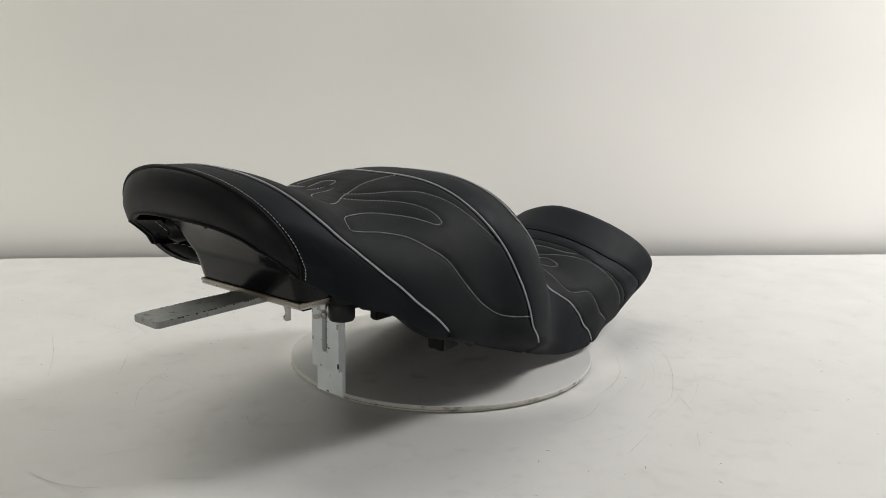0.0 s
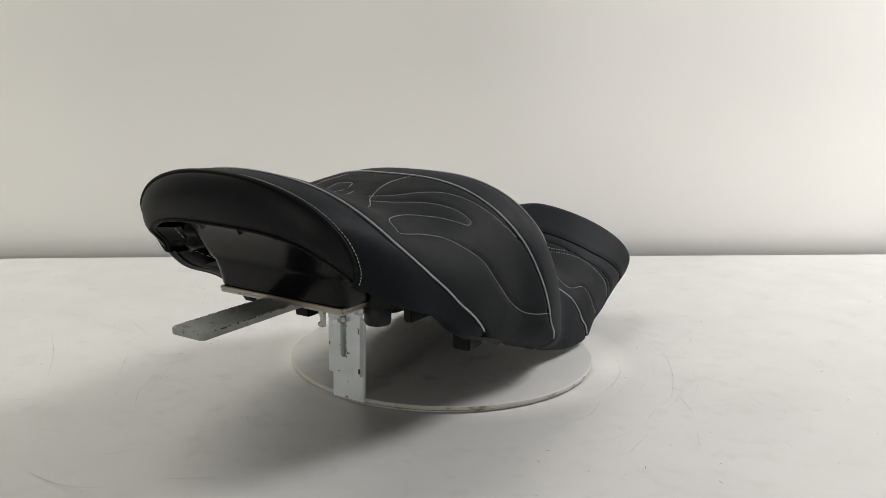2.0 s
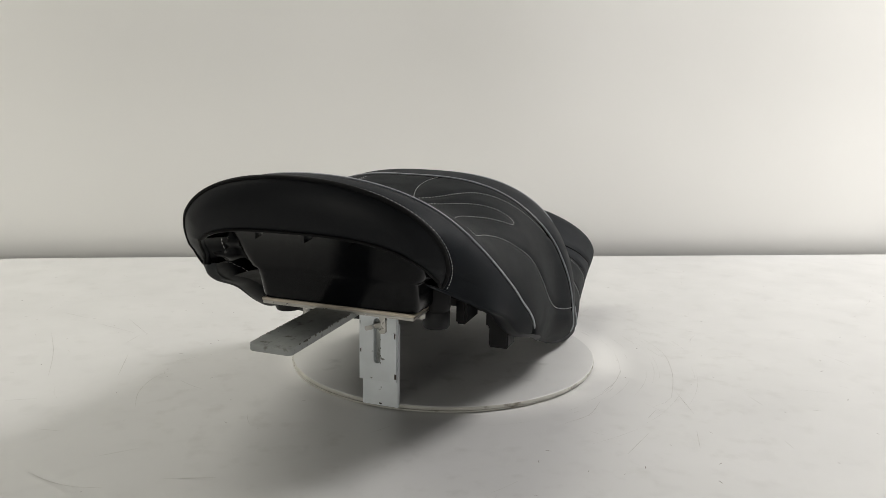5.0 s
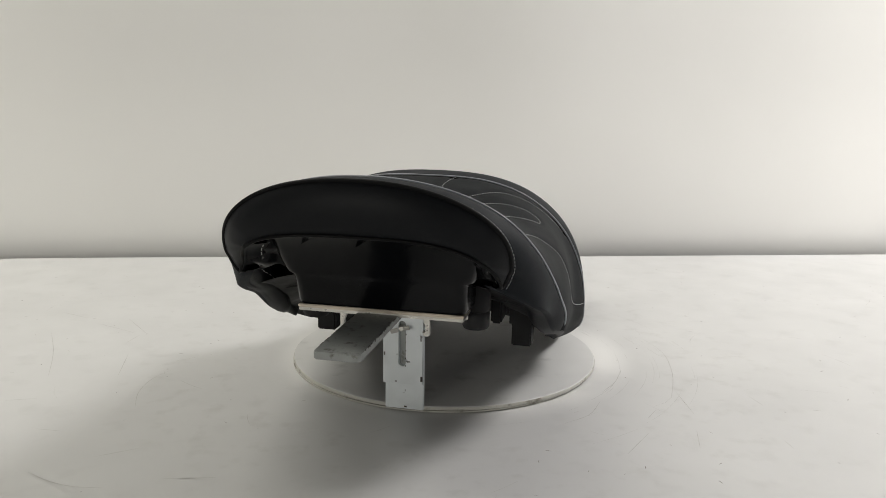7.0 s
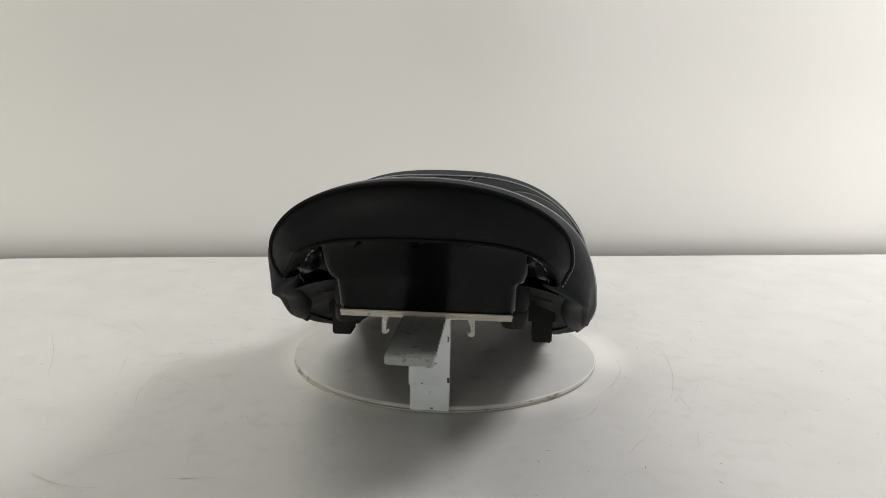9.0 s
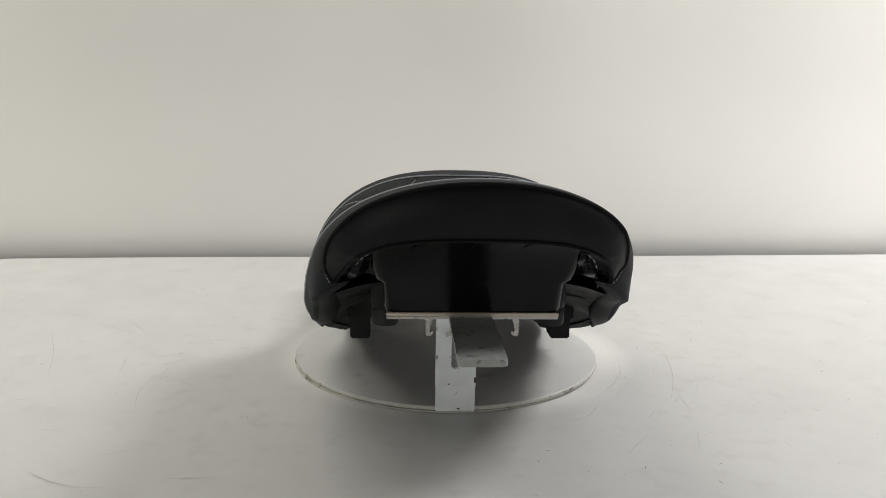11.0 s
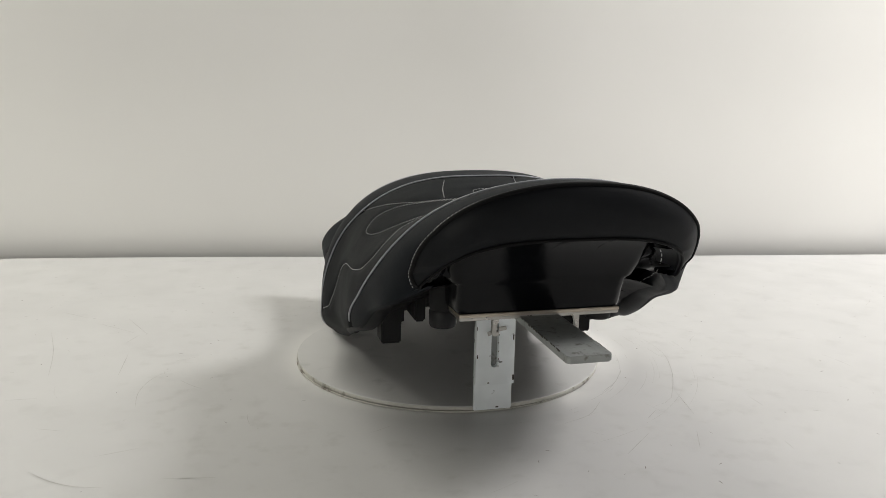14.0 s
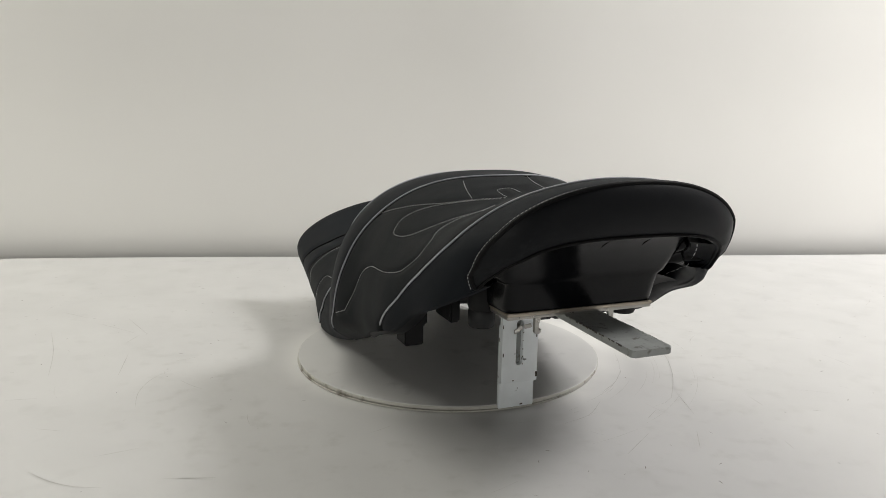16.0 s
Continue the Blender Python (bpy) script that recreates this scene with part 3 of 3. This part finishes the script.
# near end: padded face between the rim and an arched opening
REACH = 1.0
FACE = np.linspace(-REACH, REACH, 141)
rim = skin(np.zeros_like(FACE), FACE)
ang = FACE / REACH * math.pi / 2
ax = np.sign(ang) * 0.585 * np.abs(np.sin(ang)) ** (2 / 3.0)
az = 0.865 + (1.118 - 0.865) * np.maximum(np.cos(ang), 0) ** (2 / 2.7)
arch = np.stack([(MID + ax) * R, (-1.872 - 0.40 * (az - 0.9) - 0.05 * np.cos(ang) ** 2) * R, az * R + LIFT], -1)
# the opening's sides lean back with the lower corners, where the face narrows to a point
arch[:, 1] += np.clip((np.abs(FACE) - 0.60) / 0.30, 0, 1) * np.where(FACE < 0, 0.085, 0.06) * R
pinch = np.clip((np.abs(FACE) - 0.80) / 0.20, 0, 1)[:, None] ** 2
arch = arch * (1 - pinch) + (rim + np.array([0, 0.001, 0])) * pinch
rows = []
for v in np.linspace(0, 1, 26):
    p = rim * (1 - v) + arch * v
    swell = 0.007 * np.sin(math.pi * min(1, v * 1.0)) ** 0.7 * np.clip(0.96 - np.abs(FACE) / REACH, 0.0, 1) ** 0.5 * 1.07
    p[:, 1] -= swell
    rows.append(p)
for k in range(1, 8):
    a = k / 7 * math.pi
    p = arch.copy()
    c = np.array([(MID) * R, 0, 0.86 * R + LIFT])
    way = arch - c
    way[:, 1] = 0
    way /= np.linalg.norm(way, axis=1)[:, None]
    p = p - way * 0.004 * math.sin(a) + np.array([0, 1, 0]) * 0.006 * (1 - math.cos(a)) + way * 0.012 * (k / 7) ** 2
    rows.append(p)
FACE_ROWS = np.array(rows)
part("end_face_panel", grid_mesh(FACE_ROWS), VINYL_SMOOTH, seat, "smooth black padded end face with an arched opening", smooth=True)
rn = rim - np.array([MID * R, 0, 0.9 * R + LIFT])
rn /= np.linalg.norm(rn, axis=1)[:, None]
part("rim_cord", tube(rim, rn, 0.0021), CORD, seat, "black corded seam round the end face", smooth=True)
part("arch_cord", tube(arch + np.array([0, -0.001, 0]), np.tile([0, -1.0, 0], (len(arch), 1)), 0.0015), CORD, seat, "black seam along the arched opening", smooth=True)
uu = np.linspace(-0.985, 0.985, 300)
su = np.stack([np.full_like(uu, 0.0065), uu], -1)
stitches("stitching", skin(su[:, 0], su[:, 1]) + outward(su[:, 0], su[:, 1]) * 0.0001, outward(su[:, 0], su[:, 1]), END_BAND, "row of grey top stitches beside the rim seam")

# the cover rolls under at the end, turns up inside and is tacked with long white stitches
for sg in (-1, 1):
    ws = np.linspace(0.0, 0.34, 34)
    hem = skin(ws, np.full_like(ws, sg * 1.0))
    wv = np.linspace(0, 1, 13)
    width = np.interp(ws, (0, 0.025, 0.05, 0.1, 0.2, 0.3, 0.34), (0.045, 0.085, 0.12, 0.145, 0.14, 0.08, 0.05)) * R
    rise = np.interp(ws, (0, 0.025, 0.05, 0.1, 0.2, 0.34), (0.0, 0.045, 0.085, 0.115, 0.08, 0.03)) * R
    dip = np.interp(ws, (0, 0.03, 0.08, 0.16, 0.24, 0.34), (0.0, 0.004, 0.006, 0.012, 0.035, 0.04)) * R
    crease = 0.0002 * np.sin(190 * ws + 2 * sg)[:, None] * np.sin(math.pi * wv)[None]
    W3 = hem[:, None] + np.stack([-sg * width[:, None] * np.sin(wv * math.pi / 2)[None], 0.10 * R * (np.clip(1 - ws / 0.12, 0, 1))[:, None] * (1 - np.cos(wv * math.pi / 2))[None], rise[:, None] * (1 - np.cos(wv * math.pi / 2))[None] - dip[:, None] * np.sin(math.pi * wv)[None] + crease], -1)
    fold = part("folded_hem", grid_mesh(W3), VINYL_SMOOTH, seat, "black vinyl folded under the edge", smooth=True)
    k = np.where((FACE * sg > 0.56) & (FACE * sg < 0.93))[0]
    k = k if sg > 0 else k[::-1]
    upper = arch[k] + np.stack([np.full(len(k), -sg * 0.0075), np.full(len(k), 0.022), np.full(len(k), -0.002)], -1)
    lower = W3[1:17, -3] + np.array([-sg * 0.0010, -0.0010, 0.0])
    line = np.concatenate([upper, lower])
    lining_face = np.stack([arch[k] * (1 - f) + (upper + np.array([0, 0.002, 0])) * f for f in np.linspace(0, 1.2, 6)])
    part("lining_strip", grid_mesh(lining_face), VINYL_SMOOTH, fold, "turned-in black vinyl strip", smooth=True)
    stitches("stitching", line, np.tile([-sg * 0.3, -0.9, -0.2], (len(line), 1)), fold, "long white tacking stitches", 0.007, 0.0035, 0.0005)
ls, lu = np.linspace(0.004, 0.17, 14), np.concatenate([-half[half <= 1.0][:0:-2], half[half <= 1.0][::2]])
LS, LU = np.meshgrid(ls, lu, indexing="ij")
inset = 0.010 + 0.004 * np.sin(7 * LU + 30 * LS)
LP = skin(LS, LU) - outward(LS, LU) * inset[..., None]
part("inner_lining", grid_mesh(LP), VINYL_SMOOTH, seat, "folded black vinyl lining inside the opening", smooth=True)
# sheet added so the backdrop does not show through the opening
ring = LP[-1]
hub = np.array([MID * R, ring[:, 1].mean(), 0.80 * R + LIFT])
part("blocking_sheet", grid_mesh(np.stack([ring * (1 - f) + hub * f for f in (0, 0.3, 0.6, 0.95)])), PAN_MATT, seat, "matt black sheet added to block the view through the opening", smooth=True)
# moulded seat pan in the opening: rows of (height, front, half width)
PAN_ROWS = ((0.706, -1.612, 0.404), (0.722, -1.618, 0.411), (0.80, -1.640, 0.414), (0.842, -1.655, 0.417), (0.850, -1.6565, 0.419), (0.857, -1.6575, 0.428), (0.866, -1.659, 0.448), (0.885, -1.668, 0.455), (0.93, -1.692, 0.470), (1.0, -1.735, 0.482), (1.06, -1.79, 0.482), (1.10, -1.84, 0.47), (1.14, -1.87, 0.45))
prow = []
for z, yf, hw in PAN_ROWS:
    row = []
    for t in np.linspace(-1, 1, 61):
        a = abs(t)
        cr = 0.045
        if a < 0.8:
            x, y = a / 0.8 * (hw - cr), yf
        elif a < 0.9:
            b = (a - 0.8) / 0.1 * math.pi / 2
            x, y = hw - cr + cr * math.sin(b), yf + cr * (1 - math.cos(b))
        else:
            x, y = hw + 0.02 * (a - 0.9) / 0.1, yf + cr + (a - 0.9) / 0.1 * (0.42 if z < 0.87 else 0.14)
        row.append(((MID + math.copysign(x, t)) * R, y * R, z * R + LIFT))
    prow.append(row)
part("pan_front", grid_mesh(np.array(prow)), PAN, seat, "glossy black moulded pan in the opening", smooth=True, sharp=50)
# torn film edges along the top of the pan
for cx in (-0.27, -0.02, 0.20):
    V, Wd = np.meshgrid(np.linspace(0, 1, 5), np.linspace(0, 1, 5), indexing="ij")
    part("film_tab", grid_mesh(np.stack([(MID + cx + 0.05 * Wd - 0.03 * V) * R, (-1.868 + 0.05 * V + 0.012 * np.sin(4 * Wd)) * R, (1.085 - 0.05 * V * (1 - 0.6 * Wd)) * R + LIFT], -1)), PAN, seat, "crumpled glossy black film edge")

# loose glossy film stretched from the pan's shoulders to the cover
for sg in (-1, 1):
    V, Wd = np.meshgrid(np.linspace(0, 1, 21), np.linspace(0, 1, 21), indexing="ij")
    tx = 0.455 + 0.115 * Wd
    tz = 0.885 + 0.19 * V * (1 - 0.35 * Wd**2) + 0.010 * np.sin(5 * Wd + 2 * V)
    ty = -1.66 - 0.12 * V - 0.05 * Wd**2 + 0.014 * np.sin(8 * Wd + 5 * V + sg) + 0.012 * np.sin(11 * V - 6 * Wd) + 0.03 * (1 - V) ** 3
    part("film_tab", grid_mesh(np.stack([(MID + sg * tx) * R, ty * R, tz * R + LIFT], -1)), PAN, seat, "crumpled glossy black film edge", smooth=True)

# underside of the pan from hem to hem
ss_ = np.linspace(0.10, 0.97, 40)
cols = np.linspace(-1, 1, 31)
under = []
for s in ss_:
    e = skin(np.array([s, s]), np.array([-1.06, 1.06]))
    row = []
    for c in cols:
        p = e[0] * (1 - (c + 1) / 2) + e[1] * (c + 1) / 2
        p[2] += 0.010 * (1 - abs(c) ** 6) + 0.022 * (1 - c * c) * (1 if s > 0.2 else 0.6)
        row.append(p)
    under.append(row)
part("base_pan", grid_mesh(np.array(under)), PAN_MATT, seat, "matt black plastic seat base", smooth=True)

# rubber feet, latch blocks and ribs under the pan
for sg in (1, -1):
    px, py = (MID + sg * 0.412) * R, -1.362 * R
    Z = lambda z: z * R + LIFT
    boss = part("mount_boss", turned([(0.072 * R, Z(0.86)), (0.070 * R, Z(0.685)), (0.064 * R, Z(0.667)), (0.060 * R, Z(0.665))], px, py, 28), PAN_MATT, seat, "black plastic boss", smooth=True, sharp=35)
    part("rubber_foot", turned([(0.060 * R, Z(0.670)), (0.067 * R, Z(0.66)), (0.067 * R, Z(0.592)), (0.060 * R, Z(0.579)), (0.03 * R, Z(0.576))], px, py, 28), RUBBER, boss, "round black rubber foot", smooth=True, sharp=35)
    bx = MID + sg * 0.562 + (0.016 if sg > 0 else 0.0)
    body = part("latch_body", local_box(bx - 0.068, bx + 0.068, -0.86, -0.60, 0.44, 0.72, 0.003), PAN_MATT, seat, "black plastic latch housing")
    part("latch_block", local_box(bx - 0.055, bx + 0.055, -0.83, -0.69, 0.326, 0.46, 0.0015), PAN_MATT, body, "square black plastic latch block")
    part("rib", local_box(MID + sg * 0.49 - 0.028, MID + sg * 0.49 + 0.028, -1.22, -1.02, 0.56, 0.76, 0.002), PAN_MATT, seat, "black plastic rib")
    for k in range(9):
        yk = -1.30 + 0.028 * k
        part("tooth", local_box(MID + sg * 0.22 - 0.03, MID + sg * 0.22 + 0.03, yk, yk + 0.016, 0.60, 0.674, 0.0004), RUBBER, seat)

# ---------------------------------------------------------------- scuffs on the table sheet
scuff_rng = random.Random(11)


def scuff_mesh(strokes, width):
    bm = bmesh.new()
    for pts, w in strokes:
        pts = [Vector((x, y, 0.00035)) for x, y in pts]
        prev = None
        for i, p in enumerate(pts):
            d = (pts[min(i + 1, len(pts) - 1)] - pts[max(i - 1, 0)]).normalized()
            n = Vector((-d.y, d.x, 0)) * w * width * (0.25 + 0.75 * math.sin(math.pi * (i + 0.5) / len(pts)))
            cur = (bm.verts.new(p + n), bm.verts.new(p - n))
            if prev:
                bm.faces.new((prev[0], cur[0], cur[1], prev[1]))
            prev = cur
    return bm


def smooth_stroke(pts, n=14):
    p = np.asarray(pts, float)
    d = np.concatenate([[0], np.cumsum(np.linalg.norm(np.diff(p, axis=0), axis=1))])
    t = np.linspace(0, d[-1], n)
    return [(glide(p[:, 0], d, v), glide(p[:, 1], d, v)) for v in t]


# the plain scratches: ends (and bends) on the table, to the right of the turntable and to its left
SCRATCH_RIGHT = (
    ((0.289, 0.078), (0.301, 0.021), (0.295, -0.051), (0.279, -0.115), (0.261, -0.16), (0.241, -0.176)), ((0.229, -0.055), (0.211, -0.102), (0.189, -0.136)),
    ((0.279, -0.131), (0.281, -0.196)), ((0.24, -0.187), (0.226, -0.21)), ((0.362, -0.136), (0.369, -0.166)), ((0.355, -0.262), (0.357, -0.279)),
    ((0.523, 0.024), (0.529, 0.011), (0.542, -0.026)), ((0.421, -0.178), (0.43, -0.179)), ((0.27, -0.241), (0.261, -0.282)),
    ((0.132, -0.228), (0.161, -0.205), (0.182, -0.164)), ((0.217, -0.249), (0.184, -0.299)), ((0.548, 0.399), (0.568, 0.372)))
SCRATCH_LEFT = (
    ((-0.56, 0.053), (-0.514, -0.037), (-0.481, -0.116)), ((-0.517, 0.103), (-0.445, 0.06)), ((-0.48, 0.129), (-0.425, 0.056)), ((-0.438, 0.012), (-0.433, 0.051)),
    ((-0.596, 0.158), (-0.542, 0.128)), ((-0.398, -0.112), (-0.417, -0.031)), ((-0.379, -0.361), (-0.35, -0.378), (-0.325, -0.386), (-0.3, -0.387)),
    ((-0.333, -0.328), (-0.298, -0.308)), ((-0.419, -0.268), (-0.392, -0.272)), ((-0.341, -0.205), (-0.353, -0.163), (-0.351, -0.113), (-0.341, -0.091)),
    ((-0.252, -0.368), (-0.206, -0.364)), ((-0.49, -0.196), (-0.459, -0.188)))
strokes = [(smooth_stroke(p), 0.65) for p in SCRATCH_RIGHT + SCRATCH_LEFT]
for k in range(32):     # faint arcs worn round the turntable
    rad = scuff_rng.uniform(0.225, 0.34)
    a0 = scuff_rng.uniform(-80, 25)
    ln = scuff_rng.uniform(3, 20)
    strokes.append(([(rad * math.cos(radians(a0 + ln * j / 9)) + 0.0, rad * math.sin(radians(a0 + ln * j / 9))) for j in range(10)], scuff_rng.uniform(0.2, 0.42)))
for k in range(90):     # stray straight scratches
    x, y = scuff_rng.uniform(-0.75, 0.75), scuff_rng.uniform(-0.55, 0.5)
    if math.hypot(x, y) < 0.24:
        continue
    a, ln = scuff_rng.uniform(0, math.pi), scuff_rng.uniform(0.01, 0.05)
    bend = scuff_rng.uniform(-0.3, 0.3)
    strokes.append(([(x + ln * j / 7 * math.cos(a + bend * j / 7), y + ln * j / 7 * math.sin(a + bend * j / 7)) for j in range(8)], scuff_rng.uniform(0.2, 0.5)))
tagged(part("scuff_marks", scuff_mesh(strokes, 0.00055), SCUFF), "thin grey scuffs worn into the white sheet", "scuffs", kind="stuff")
strokes = []
for k in range(260):
    x, y = scuff_rng.uniform(-0.9, 0.9), scuff_rng.uniform(-0.6, 0.55)
    if math.hypot(x, y) < 0.23:
        continue
    a, ln = scuff_rng.uniform(0, math.pi), scuff_rng.uniform(0.001, 0.006)
    strokes.append(([(x + ln * j / 3 * math.cos(a), y + ln * j / 3 * math.sin(a)) for j in range(4)], scuff_rng.uniform(0.4, 1.0)))
tagged(part("dirt_specks", scuff_mesh(strokes, 0.0006), SCUFF_DARK), "small dark specks and nicks on the sheet", "specks", kind="stuff")


def motions():
    rows = [(t, pose(0, 0, 0, 0, 0, -39.17 + 3.873 * t)) for t in range(0, 17)]
    for ob in (turn, stand, seat):
        walk(ob, rows)


motions()
